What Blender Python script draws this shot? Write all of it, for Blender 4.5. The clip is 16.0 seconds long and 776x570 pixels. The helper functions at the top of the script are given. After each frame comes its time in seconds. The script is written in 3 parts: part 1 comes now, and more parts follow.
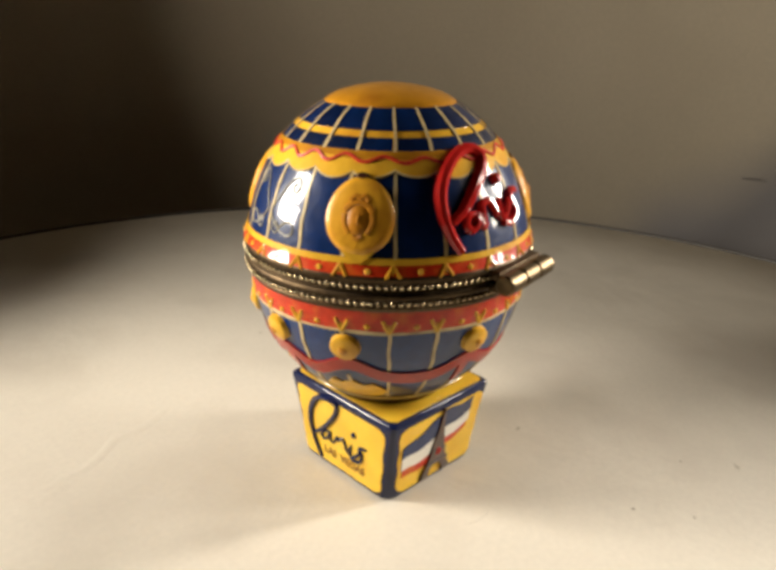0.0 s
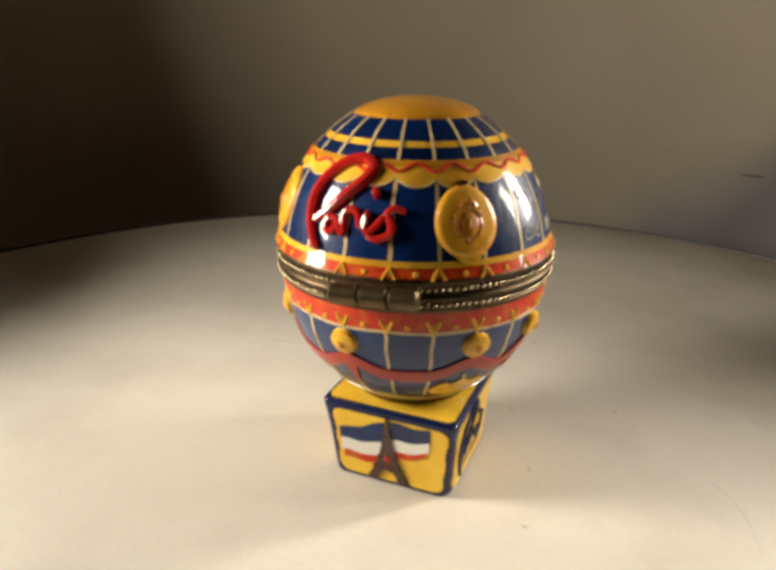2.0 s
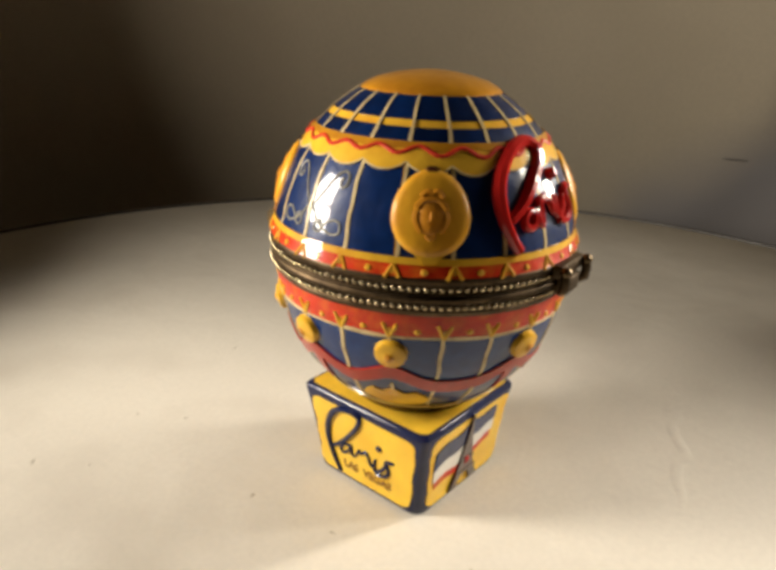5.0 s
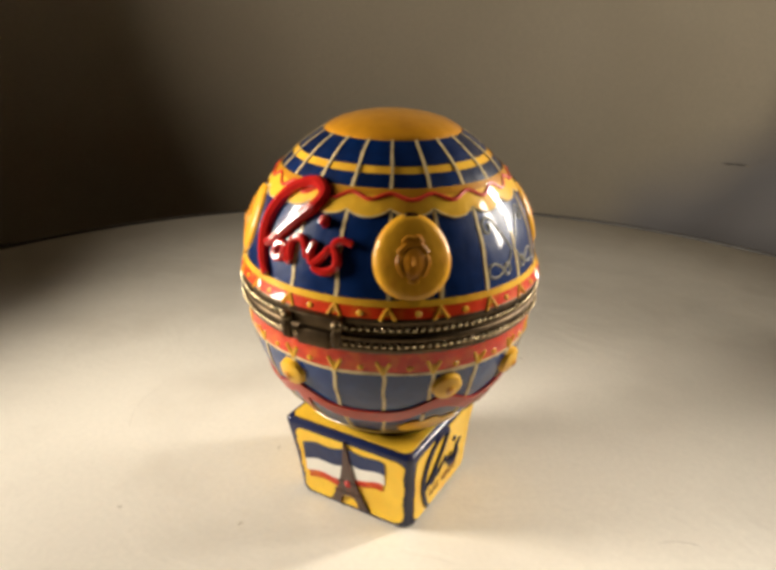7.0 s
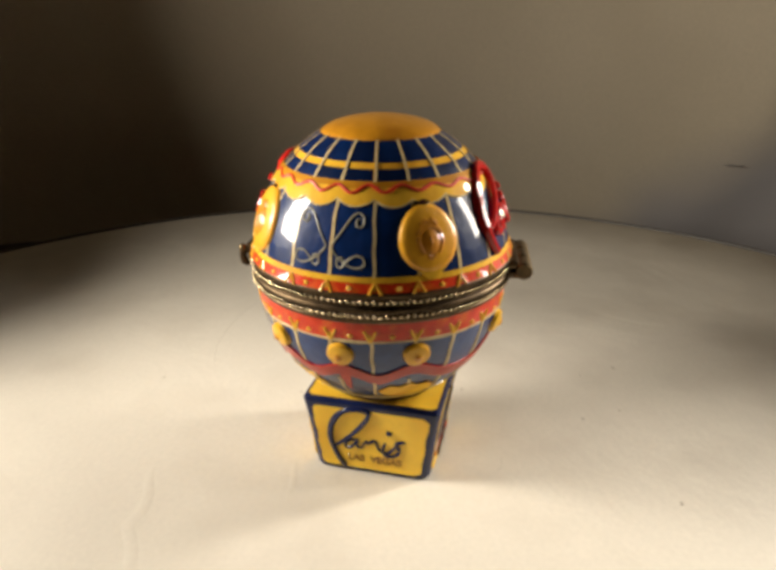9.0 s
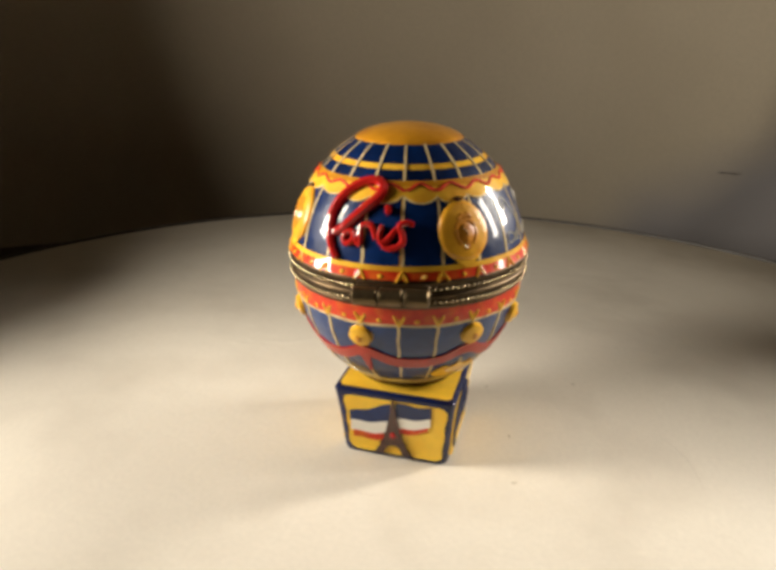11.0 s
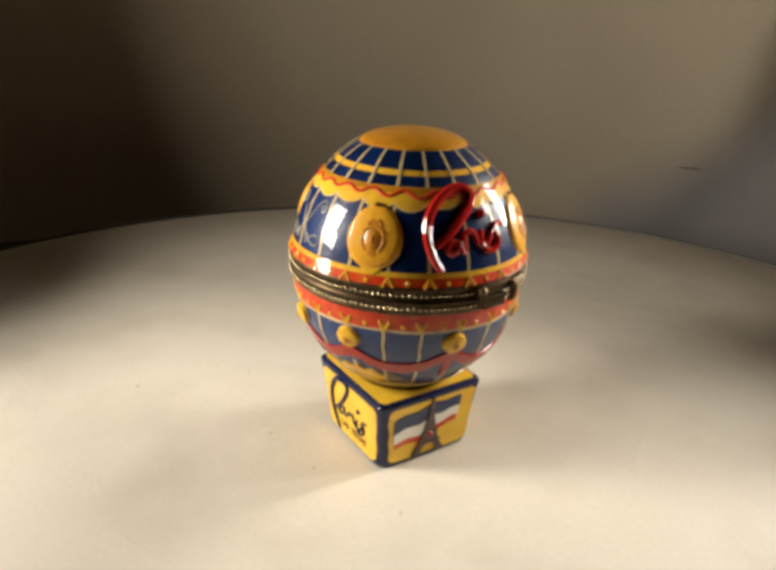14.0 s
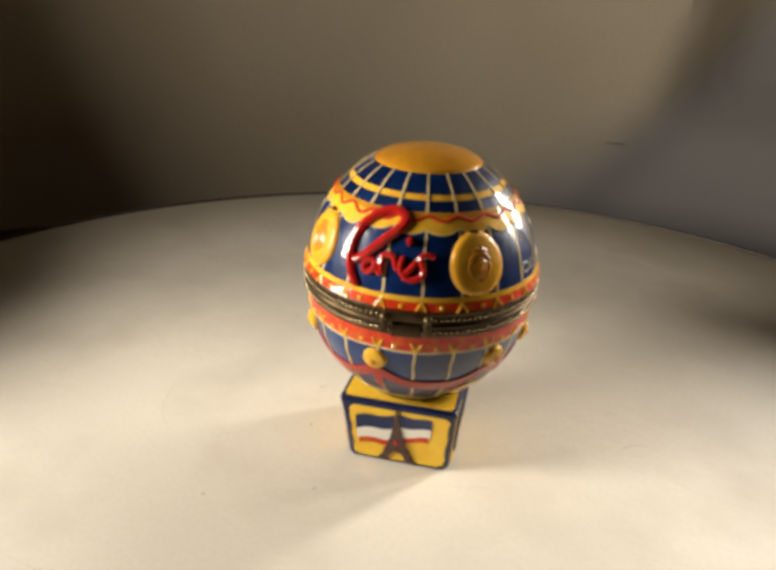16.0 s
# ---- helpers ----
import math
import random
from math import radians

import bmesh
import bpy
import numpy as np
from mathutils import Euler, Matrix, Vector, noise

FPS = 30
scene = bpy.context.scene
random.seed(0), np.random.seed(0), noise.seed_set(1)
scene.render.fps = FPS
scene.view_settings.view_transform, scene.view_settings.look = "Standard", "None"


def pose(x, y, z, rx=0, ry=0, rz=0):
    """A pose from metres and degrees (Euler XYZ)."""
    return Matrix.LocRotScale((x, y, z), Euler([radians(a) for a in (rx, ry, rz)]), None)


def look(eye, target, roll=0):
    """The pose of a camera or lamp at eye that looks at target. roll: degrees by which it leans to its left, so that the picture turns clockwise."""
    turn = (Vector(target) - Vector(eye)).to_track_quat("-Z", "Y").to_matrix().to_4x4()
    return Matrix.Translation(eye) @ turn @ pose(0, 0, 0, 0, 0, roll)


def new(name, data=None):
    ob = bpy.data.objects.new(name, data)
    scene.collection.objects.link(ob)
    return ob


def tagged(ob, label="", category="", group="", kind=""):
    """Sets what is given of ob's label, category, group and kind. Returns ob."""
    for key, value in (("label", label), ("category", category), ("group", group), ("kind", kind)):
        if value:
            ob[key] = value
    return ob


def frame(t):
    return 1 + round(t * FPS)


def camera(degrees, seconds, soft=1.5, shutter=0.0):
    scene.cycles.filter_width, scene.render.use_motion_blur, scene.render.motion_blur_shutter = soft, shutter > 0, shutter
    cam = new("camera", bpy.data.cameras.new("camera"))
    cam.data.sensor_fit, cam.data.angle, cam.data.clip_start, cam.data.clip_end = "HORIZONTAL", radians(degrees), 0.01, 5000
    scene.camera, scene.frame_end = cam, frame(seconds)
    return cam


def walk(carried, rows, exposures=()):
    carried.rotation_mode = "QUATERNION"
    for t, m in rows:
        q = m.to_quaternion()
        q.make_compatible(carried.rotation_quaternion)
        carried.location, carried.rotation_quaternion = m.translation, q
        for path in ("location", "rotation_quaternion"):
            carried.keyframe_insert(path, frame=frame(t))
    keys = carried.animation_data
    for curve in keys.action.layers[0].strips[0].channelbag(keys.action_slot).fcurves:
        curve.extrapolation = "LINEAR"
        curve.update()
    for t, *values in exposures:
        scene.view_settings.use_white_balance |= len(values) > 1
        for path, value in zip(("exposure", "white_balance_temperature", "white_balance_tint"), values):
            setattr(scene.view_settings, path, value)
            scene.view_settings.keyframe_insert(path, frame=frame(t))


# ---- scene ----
# ---------------------------------------------------------------- camera
cam = camera(58.9, 16.0, soft=4.0, shutter=0.35)
PATH = [  # seconds, x, y, z in millimetres, yaw, pitch, roll in degrees
    (0.00, 0.5, -116.6, 79.7, 2.61, -20.77, 2.19),
    (0.50, -1.2, -117.4, 79.9, 2.66, -20.72, 1.27),
    (1.00, -3.1, -116.0, 80.3, 2.42, -21.50, 2.05),
    (1.50, -1.9, -117.9, 81.6, 2.38, -21.39, 1.62),
    (2.00, -1.2, -116.6, 82.4, 2.51, -20.90, 1.17),
    (2.50, -4.6, -115.7, 82.7, 2.56, -21.03, 1.51),
    (3.00, -3.0, -113.8, 82.2, 2.57, -21.19, 1.11),
    (3.50, -1.1, -112.1, 81.3, 1.69, -21.46, 0.97),
    (4.00, 0.2, -111.9, 80.2, 1.23, -21.54, 1.52),
    (4.80, 1.5, -110.1, 79.1, 1.13, -21.72, 1.33),
    (5.65, 2.4, -108.1, 79.1, 1.59, -21.98, 0.73),
    (6.50, 3.8, -110.9, 82.0, 1.98, -22.04, 0.34),
    (7.00, 4.8, -116.1, 85.5, 2.07, -21.88, 0.53),
    (7.50, 4.3, -122.7, 87.5, 2.30, -21.38, 0.50),
    (8.00, 3.9, -124.6, 87.4, 2.29, -21.56, -0.19),
    (8.50, 2.4, -126.8, 86.8, 2.25, -21.63, 0.52),
    (9.00, 2.9, -129.5, 88.1, 2.73, -21.75, 0.49),
    (9.80, 2.0, -132.8, 89.5, 2.84, -21.68, 0.63),
    (10.65, -0.6, -134.5, 90.7, 2.27, -21.55, 0.83),
    (11.50, -2.7, -137.0, 90.9, 1.37, -21.32, 0.67),
    (12.00, -2.9, -140.0, 89.9, 0.77, -21.02, 0.20),
    (12.50, -4.0, -140.1, 91.5, -0.03, -21.61, 1.01),
    (13.00, -3.5, -138.5, 93.2, -0.15, -21.82, 1.34),
    (13.50, -2.4, -138.8, 92.5, -0.34, -21.79, 1.09),
    (14.00, 0.1, -140.5, 92.4, -0.31, -21.84, 1.20),
    (14.50, -4.3, -139.0, 93.7, -0.10, -22.15, 1.52),
    (15.00, -9.6, -139.7, 96.6, -1.55, -22.73, 1.42),
    (15.50, -20.8, -141.4, 100.4, -5.51, -23.38, 1.92),
    (16.00, -26.8, -139.1, 101.8, -9.04, -24.39, 1.97),
]
TURN = [  # seconds, degrees turned by the table
    (0.00, 48.3),
    (0.50, 30.7),
    (1.00, 13.4),
    (1.50, -3.2),
    (2.00, -19.6),
    (2.50, -36.8),
    (3.00, -52.4),
    (3.50, -69.8),
    (4.00, -88.8),
    (4.80, -121.2),
    (5.65, -155.8),
    (6.50, -188.3),
    (7.00, -207.8),
    (7.50, -224.4),
    (8.00, -244.8),
    (8.50, -264.1),
    (9.00, -280.8),
    (9.80, -313.3),
    (10.65, -356.0),
    (11.50, -398.5),
    (12.00, -422.6),
    (12.50, -448.3),
    (13.00, -466.1),
    (13.50, -486.9),
    (14.00, -507.8),
    (14.50, -525.6),
    (15.00, -539.7),
    (15.50, -552.8),
    (16.00, -562.1),
]


def eye_pose(x, y, z, yaw, pitch, roll):
    a, b = radians(yaw), radians(pitch)
    eye = Vector((x, y, z)) * 0.001
    way = Vector((-math.sin(a) * math.cos(b), math.cos(a) * math.cos(b), math.sin(b)))
    turn = way.to_track_quat("-Z", "Y").to_matrix().to_4x4()
    return Matrix.Translation(eye) @ turn @ pose(0, 0, 0, 0, 0, roll)


walk(cam, [(r[0], eye_pose(*r[1:])) for r in PATH],
     [(0.0, 0.04), (4.0, 0.0), (6.5, 0.10), (7.5, 0.16), (9.0, 0.12), (11.5, 0.04), (16.0, 0.02)])

# ---------------------------------------------------------------- light
scene.view_settings.exposure = 0.0
world = bpy.data.worlds.new("dim_room")
scene.world = world
world.use_nodes = True
world.node_tree.nodes["Background"].inputs[0].default_value = (0.55, 0.62, 0.8, 1)
world.node_tree.nodes["Background"].inputs[1].default_value = 0.006


def area(name, eye, target, watts, size, size_y, colour, spread):
    la = bpy.data.lights.new(name, "AREA")
    la.shape, la.size, la.size_y = "RECTANGLE", size, size_y
    la.energy, la.color, la.spread = watts, colour, radians(spread)
    lo = new(name, la)
    lo.matrix_world = look(eye, target)
    return lo


WARM = (1.0, 0.92, 0.795)
area("lamp_panel_west", (-0.149, -0.022, 0.112), (0.012, 0.068, 0.148), 0.315, 0.05, 0.050, WARM, 134)
area("lamp_panel_west", (-0.149, -0.024, 0.074), (0.060, -0.020, -0.004), 0.116, 0.05, 0.026, WARM, 127)
area("lamp_panel_east", (0.177, 0.003, 0.106), (-0.20, -0.175, -0.015), 0.050, 0.020, 0.080, WARM, 84)
area("lamp_panel_east", (0.170, 0.057, 0.106), (-0.20, -0.170, -0.015), 0.092, 0.022, 0.080, WARM, 75)

# ---------------------------------------------------------------- materials


def material(name, colour, rough=0.5, metal=0.0, vary=0.08, scale=600.0, bump=0.0, bump_scale=900.0,
             coat=0.0, dark=None, dark_scale=120.0, dark_amount=0.0, spec=0.5, per_piece=0.0):
    """Principled surface with fine and coarse colour variation, relief and worn roughness."""
    m = bpy.data.materials.new(name)
    m.use_nodes = True
    nt = m.node_tree
    b = nt.nodes["Principled BSDF"]
    b.inputs["Metallic"].default_value = metal
    b.inputs["Specular IOR Level"].default_value = spec
    b.inputs["Coat Weight"].default_value = coat
    b.inputs["Coat Roughness"].default_value = 0.04
    co = nt.nodes.new("ShaderNodeTexCoord")
    n1 = nt.nodes.new("ShaderNodeTexNoise")
    n1.inputs["Scale"].default_value = scale
    n1.inputs["Detail"].default_value = 4
    nt.links.new(co.outputs["Object"], n1.inputs["Vector"])
    n2 = nt.nodes.new("ShaderNodeTexNoise")
    n2.inputs["Scale"].default_value = dark_scale
    n2.inputs["Detail"].default_value = 5
    nt.links.new(co.outputs["Object"], n2.inputs["Vector"])
    hsv = nt.nodes.new("ShaderNodeHueSaturation")
    hsv.inputs["Color"].default_value = (*colour, 1)
    mr = nt.nodes.new("ShaderNodeMapRange")
    mr.inputs["To Min"].default_value, mr.inputs["To Max"].default_value = 1 - 2 * vary, 1 + 2 * vary
    nt.links.new(n1.outputs["Fac"], mr.inputs["Value"])
    value = mr.outputs["Result"]
    if per_piece:
        oi = nt.nodes.new("ShaderNodeObjectInfo")
        m2 = nt.nodes.new("ShaderNodeMapRange")
        m2.inputs["To Min"].default_value, m2.inputs["To Max"].default_value = 1 - per_piece, 1 + per_piece
        nt.links.new(oi.outputs["Random"], m2.inputs["Value"])
        mu = nt.nodes.new("ShaderNodeMath")
        mu.operation = "MULTIPLY"
        nt.links.new(value, mu.inputs[0])
        nt.links.new(m2.outputs["Result"], mu.inputs[1])
        value = mu.outputs[0]
    nt.links.new(value, hsv.inputs["Value"])
    mix = nt.nodes.new("ShaderNodeMix")
    mix.data_type = "RGBA"
    mr3 = nt.nodes.new("ShaderNodeMapRange")
    mr3.inputs["From Min"].default_value, mr3.inputs["From Max"].default_value = 0.48, 0.75
    mr3.inputs["To Max"].default_value = dark_amount
    nt.links.new(n2.outputs["Fac"], mr3.inputs["Value"])
    nt.links.new(mr3.outputs["Result"], mix.inputs["Factor"])
    nt.links.new(hsv.outputs["Color"], mix.inputs["A"])
    mix.inputs["B"].default_value = (*(dark or tuple(0.45 * c for c in colour)), 1)
    nt.links.new(mix.outputs["Result"], b.inputs["Base Color"])
    mr4 = nt.nodes.new("ShaderNodeMapRange")
    mr4.inputs["To Min"].default_value, mr4.inputs["To Max"].default_value = rough * 0.7, rough * 1.35
    nt.links.new(n2.outputs["Fac"], mr4.inputs["Value"])
    nt.links.new(mr4.outputs["Result"], b.inputs["Roughness"])
    if bump:
        n3 = nt.nodes.new("ShaderNodeTexNoise")
        n3.inputs["Scale"].default_value = bump_scale
        n3.inputs["Detail"].default_value = 3
        nt.links.new(co.outputs["Object"], n3.inputs["Vector"])
        bp = nt.nodes.new("ShaderNodeBump")
        bp.inputs["Strength"].default_value = bump
        bp.inputs["Distance"].default_value = 0.0003
        nt.links.new(n3.outputs["Fac"], bp.inputs["Height"])
        nt.links.new(bp.outputs["Normal"], b.inputs["Normal"])
    return m


GLAZE = dict(rough=0.40, spec=0.08, coat=0.65, bump=0.55, bump_scale=300)
DARK_GLAZE = dict(GLAZE, spec=0.2, rough=0.34)
DEEP = material("deep_cobalt_glaze", (0.0014, 0.011, 0.054), vary=0.25, dark=(0.002, 0.006, 0.03), dark_amount=0.8, dark_scale=200, per_piece=0.4, **DARK_GLAZE)
YELLOW = material("yellow_glaze", (0.72, 0.40, 0.03), dark=(0.54, 0.21, 0.012), dark_amount=0.75, dark_scale=130, **GLAZE)
MATT = material("amber_relief", (0.50, 0.195, 0.012), rough=0.4, spec=0.2, coat=0.5, dark=(0.44, 0.16, 0.01), dark_amount=0.5, dark_scale=420, bump=0.3, bump_scale=900)
BRIGHT = material("bright_yellow_glaze", (0.86, 0.54, 0.045), dark=(0.74, 0.38, 0.02), dark_amount=0.6, dark_scale=150, **GLAZE)
SKY = material("lighter_cobalt_glaze", (0.0038, 0.028, 0.118), vary=0.2, dark=(0.006, 0.022, 0.11), dark_amount=0.7, dark_scale=220, per_piece=0.25, **DARK_GLAZE)
AMBER = material("amber_yellow_glaze", (0.70, 0.34, 0.020), dark=(0.52, 0.19, 0.012), dark_amount=0.7, dark_scale=260, rough=0.4, spec=0.2, coat=0.45, bump=0.5, bump_scale=420)
ORANGE = material("orange_glaze", (0.47, 0.20, 0.011), dark=(0.30, 0.105, 0.008), dark_amount=0.9, dark_scale=110, **GLAZE)
BLUE = material("cobalt_glaze", (0.002, 0.0165, 0.082), vary=0.2, dark=(0.002, 0.012, 0.07), dark_amount=0.7, dark_scale=220, per_piece=0.25, **DARK_GLAZE)
NAVY = material("navy_outline", (0.004, 0.010, 0.055), vary=0.2, dark=(0.01, 0.01, 0.04), dark_amount=0.7, dark_scale=260, **GLAZE)
RED = material("vermilion_glaze", (0.54, 0.036, 0.008), vary=0.2, dark=(0.62, 0.15, 0.012), dark_amount=0.75, dark_scale=420, **GLAZE)
GARLAND = material("dull_red_glaze", (0.37, 0.028, 0.012), vary=0.2, dark=(0.26, 0.02, 0.012), dark_amount=0.7, dark_scale=300, **GLAZE)
REDLINE = material("thin_red_line", (0.50, 0.03, 0.010), rough=0.45, spec=0.3, vary=0.2)
CRIMSON = material("crimson_enamel", (0.40, 0.014, 0.011), vary=0.12, rough=0.12, spec=0.55, bump=0.5, bump_scale=380)
GILT = material("pale_gilt_line", (0.66, 0.51, 0.26), vary=0.2, rough=0.22, dark=(0.35, 0.22, 0.07), dark_amount=0.7, dark_scale=500)
SILVER = material("silvery_scroll_line", (0.34, 0.31, 0.22), vary=0.2, rough=0.3, dark=(0.25, 0.2, 0.12), dark_amount=0.7, dark_scale=600)
BROWN = material("dark_brown_enamel", (0.055, 0.022, 0.014), vary=0.2, rough=0.14, coat=0.5, dark=(0.16, 0.02, 0.01), dark_amount=0.5, dark_scale=350)
OLDGOLD = material("dull_gold_line", (0.36, 0.25, 0.085), vary=0.25, rough=0.3, coat=0.5, dark=(0.20, 0.13, 0.04), dark_amount=0.7, dark_scale=380)
OCHRE = material("ochre_brown_line", (0.25, 0.105, 0.016), vary=0.2, rough=0.2)
WHITE = material("white_glaze", (0.80, 0.76, 0.68), vary=0.05, rough=0.10, coat=0.6)
BRASS = material("aged_brass", (0.088, 0.058, 0.030), metal=0.9, rough=0.46, vary=0.2, bump=0.25, dark=(0.035, 0.022, 0.012), dark_amount=0.85, dark_scale=330)
KNUCKLE = material("worn_brass_barrel", (0.14, 0.098, 0.05), metal=0.9, rough=0.4, vary=0.2, dark=(0.05, 0.035, 0.018), dark_amount=0.8, dark_scale=400)
BRASS_BRIGHT = material("rubbed_brass", (0.50, 0.39, 0.23), metal=0.85, rough=0.25, vary=0.2, dark=(0.10, 0.07, 0.03), dark_amount=0.7, dark_scale=500)
TABLE = material("off_white_table_top", (0.76, 0.70, 0.60), rough=0.5, vary=0.04, scale=900, bump=0.5, bump_scale=140, dark=(0.62, 0.56, 0.47), dark_amount=0.8, dark_scale=30, spec=0.3)
RIM = material("dark_rim_gap_shade", (0.06, 0.05, 0.042), rough=0.5, vary=0.15, scale=120)
PAPER = material("grey_backdrop_paper", (0.655, 0.56, 0.415), rough=0.85, vary=0.04, scale=500, bump=0.4, bump_scale=60, dark=(0.565, 0.48, 0.35), dark_amount=0.6, dark_scale=9, spec=0.2)


def tint_cool_light():
    """Cool, dimmer light on the paper's low right corner, mixed into its colour with an uneven edge."""
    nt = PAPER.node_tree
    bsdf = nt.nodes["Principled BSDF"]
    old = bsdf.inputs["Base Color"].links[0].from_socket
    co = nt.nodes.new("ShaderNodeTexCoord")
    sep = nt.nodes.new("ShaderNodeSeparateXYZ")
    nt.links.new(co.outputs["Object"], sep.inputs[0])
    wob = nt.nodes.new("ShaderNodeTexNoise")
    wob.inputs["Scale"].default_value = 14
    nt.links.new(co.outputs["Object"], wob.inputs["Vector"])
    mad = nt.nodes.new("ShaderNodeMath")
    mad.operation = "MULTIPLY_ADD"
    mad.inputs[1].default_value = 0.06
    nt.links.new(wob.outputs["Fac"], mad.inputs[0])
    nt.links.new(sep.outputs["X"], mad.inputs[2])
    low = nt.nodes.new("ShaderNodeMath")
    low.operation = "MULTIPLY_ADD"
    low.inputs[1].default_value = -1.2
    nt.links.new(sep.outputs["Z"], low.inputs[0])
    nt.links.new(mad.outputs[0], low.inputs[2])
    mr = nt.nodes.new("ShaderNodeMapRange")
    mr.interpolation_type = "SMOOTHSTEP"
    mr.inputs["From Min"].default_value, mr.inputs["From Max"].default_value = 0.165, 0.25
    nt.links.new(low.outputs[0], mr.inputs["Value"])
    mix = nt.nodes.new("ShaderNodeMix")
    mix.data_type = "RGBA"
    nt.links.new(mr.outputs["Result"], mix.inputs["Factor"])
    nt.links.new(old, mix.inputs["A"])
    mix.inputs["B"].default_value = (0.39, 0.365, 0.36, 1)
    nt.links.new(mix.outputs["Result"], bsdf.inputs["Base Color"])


tint_cool_light()


def crease(mat, scale, strength, distance):
    """Shallow creases under a surface's fine grain."""
    nt = mat.node_tree
    co = nt.nodes.new("ShaderNodeTexCoord")
    n = nt.nodes.new("ShaderNodeTexNoise")
    n.inputs["Scale"].default_value, n.inputs["Detail"].default_value, n.inputs["Distortion"].default_value = scale, 5, 1.6
    nt.links.new(co.outputs["Object"], n.inputs["Vector"])
    bp = nt.nodes.new("ShaderNodeBump")
    bp.inputs["Strength"].default_value, bp.inputs["Distance"].default_value = strength, distance
    nt.links.new(n.outputs["Fac"], bp.inputs["Height"])
    for fine in [q for q in nt.nodes if q.type == "BUMP" and q != bp]:
        nt.links.new(bp.outputs["Normal"], fine.inputs["Normal"])


crease(TABLE, 22, 0.34, 0.0016)
crease(PAPER, 12, 0.4, 0.004)
PLASTER = material("room_plaster", (0.12, 0.11, 0.095), rough=0.9, vary=0.06, scale=14, bump=0.2, bump_scale=90)
DESK = material("dark_desk_wood", (0.09, 0.06, 0.04), rough=0.5, vary=0.2, scale=40)
FAINT = material("faint_scratch", (0.64, 0.58, 0.49), rough=0.6, vary=0.1, scale=700)
TORN = material("torn_paper_edge", (0.22, 0.20, 0.20), rough=0.8, vary=0.15, scale=300)
STAIN = material("grey_brown_smudge", (0.53, 0.47, 0.375), rough=0.6, vary=0.15, scale=700)

# ---------------------------------------------------------------- mesh helpers, in millimetres


def part(name, bm, mat, parent=None, label="", m=None, smooth=True):
    """One bmesh as one mesh object under a thing or a part."""
    bmesh.ops.remove_doubles(bm, verts=bm.verts, dist=0.0005)
    bmesh.ops.recalc_face_normals(bm, faces=bm.faces)
    for v in bm.verts:
        v.co *= 0.001
    me = bpy.data.meshes.new(name)
    bm.to_mesh(me)
    bm.free()
    if smooth:
        me.shade_smooth()
        me.set_sharp_from_angle(angle=radians(42))
    me.materials.append(mat)
    ob = new(name, me)
    if parent:
        ob.parent = parent
    if m is not None:
        ob.matrix_basis = m
    if label:
        tagged(ob, label)
    return ob


def sheet(bm, grid, floor_grid):
    """A thin raised patch: a grid of top points, and a skirt down to the points under its border."""
    rows = [[bm.verts.new(p) for p in r] for r in grid]
    for a, b in zip(rows, rows[1:]):
        for i in range(len(a) - 1):
            bm.faces.new((a[i], a[i + 1], b[i + 1], b[i]))

    def ring(g):
        return g[0][:] + [r[-1] for r in g[1:-1]] + g[-1][::-1] + [r[0] for r in g[-2:0:-1]]
    top = ring(rows)
    low = [bm.verts.new(p) for p in ring(floor_grid)]
    for i in range(len(top)):
        j = (i + 1) % len(top)
        bm.faces.new((top[i], top[j], low[j], low[i]))


def patch(surf, v0, v1, lo, hi, nv=6, nu=6, high=0.12, low=-0.1, swap=False, bm=None):
    """Raised patch on a surface: for v from v0 to v1, u runs from lo(v) to hi(v). swap: u and v change places."""
    bm = bm or bmesh.new()
    up, dn = [], []
    for i in range(nv + 1):
        v = v0 + (v1 - v0) * i / nv
        a, b = lo(v), hi(v)
        us = [a + (b - a) * k / nu for k in range(nu + 1)]
        up.append([surf(v, u, high) if swap else surf(u, v, high) for u in us])
        dn.append([surf(v, u, low) if swap else surf(u, v, low) for u in us])
    sheet(bm, up, dn)
    return bm


def disc(surf, u, v, wu, wv, profile, seg=36, bm=None, wobble=0.0):
    """Round relief on a surface: profile is a list of (share of the radius, height)."""
    bm = bm or bmesh.new()
    rings = []
    for rho, h in profile:
        if rho == 0:
            rings.append([bm.verts.new(surf(u, v, h))] * seg)
            continue
        pts = []
        for k in range(seg):
            a = 2 * math.pi * k / seg
            w = 1 + wobble * math.sin(3 * a + 1) + wobble * 0.6 * math.sin(7 * a)
            pts.append(bm.verts.new(surf(u + rho * w * wu * math.cos(a), v + rho * w * wv * math.sin(a), h)))
        rings.append(pts)
    for a, b in zip(rings, rings[1:]):
        for k in range(seg):
            q = (k + 1) % seg
            vs = [x for n, x in enumerate((a[k], a[q], b[q], b[k])) if x not in (a[k], a[q], b[q], b[k])[:n]]
            if len(vs) > 2:
                bm.faces.new(vs)
    return bm


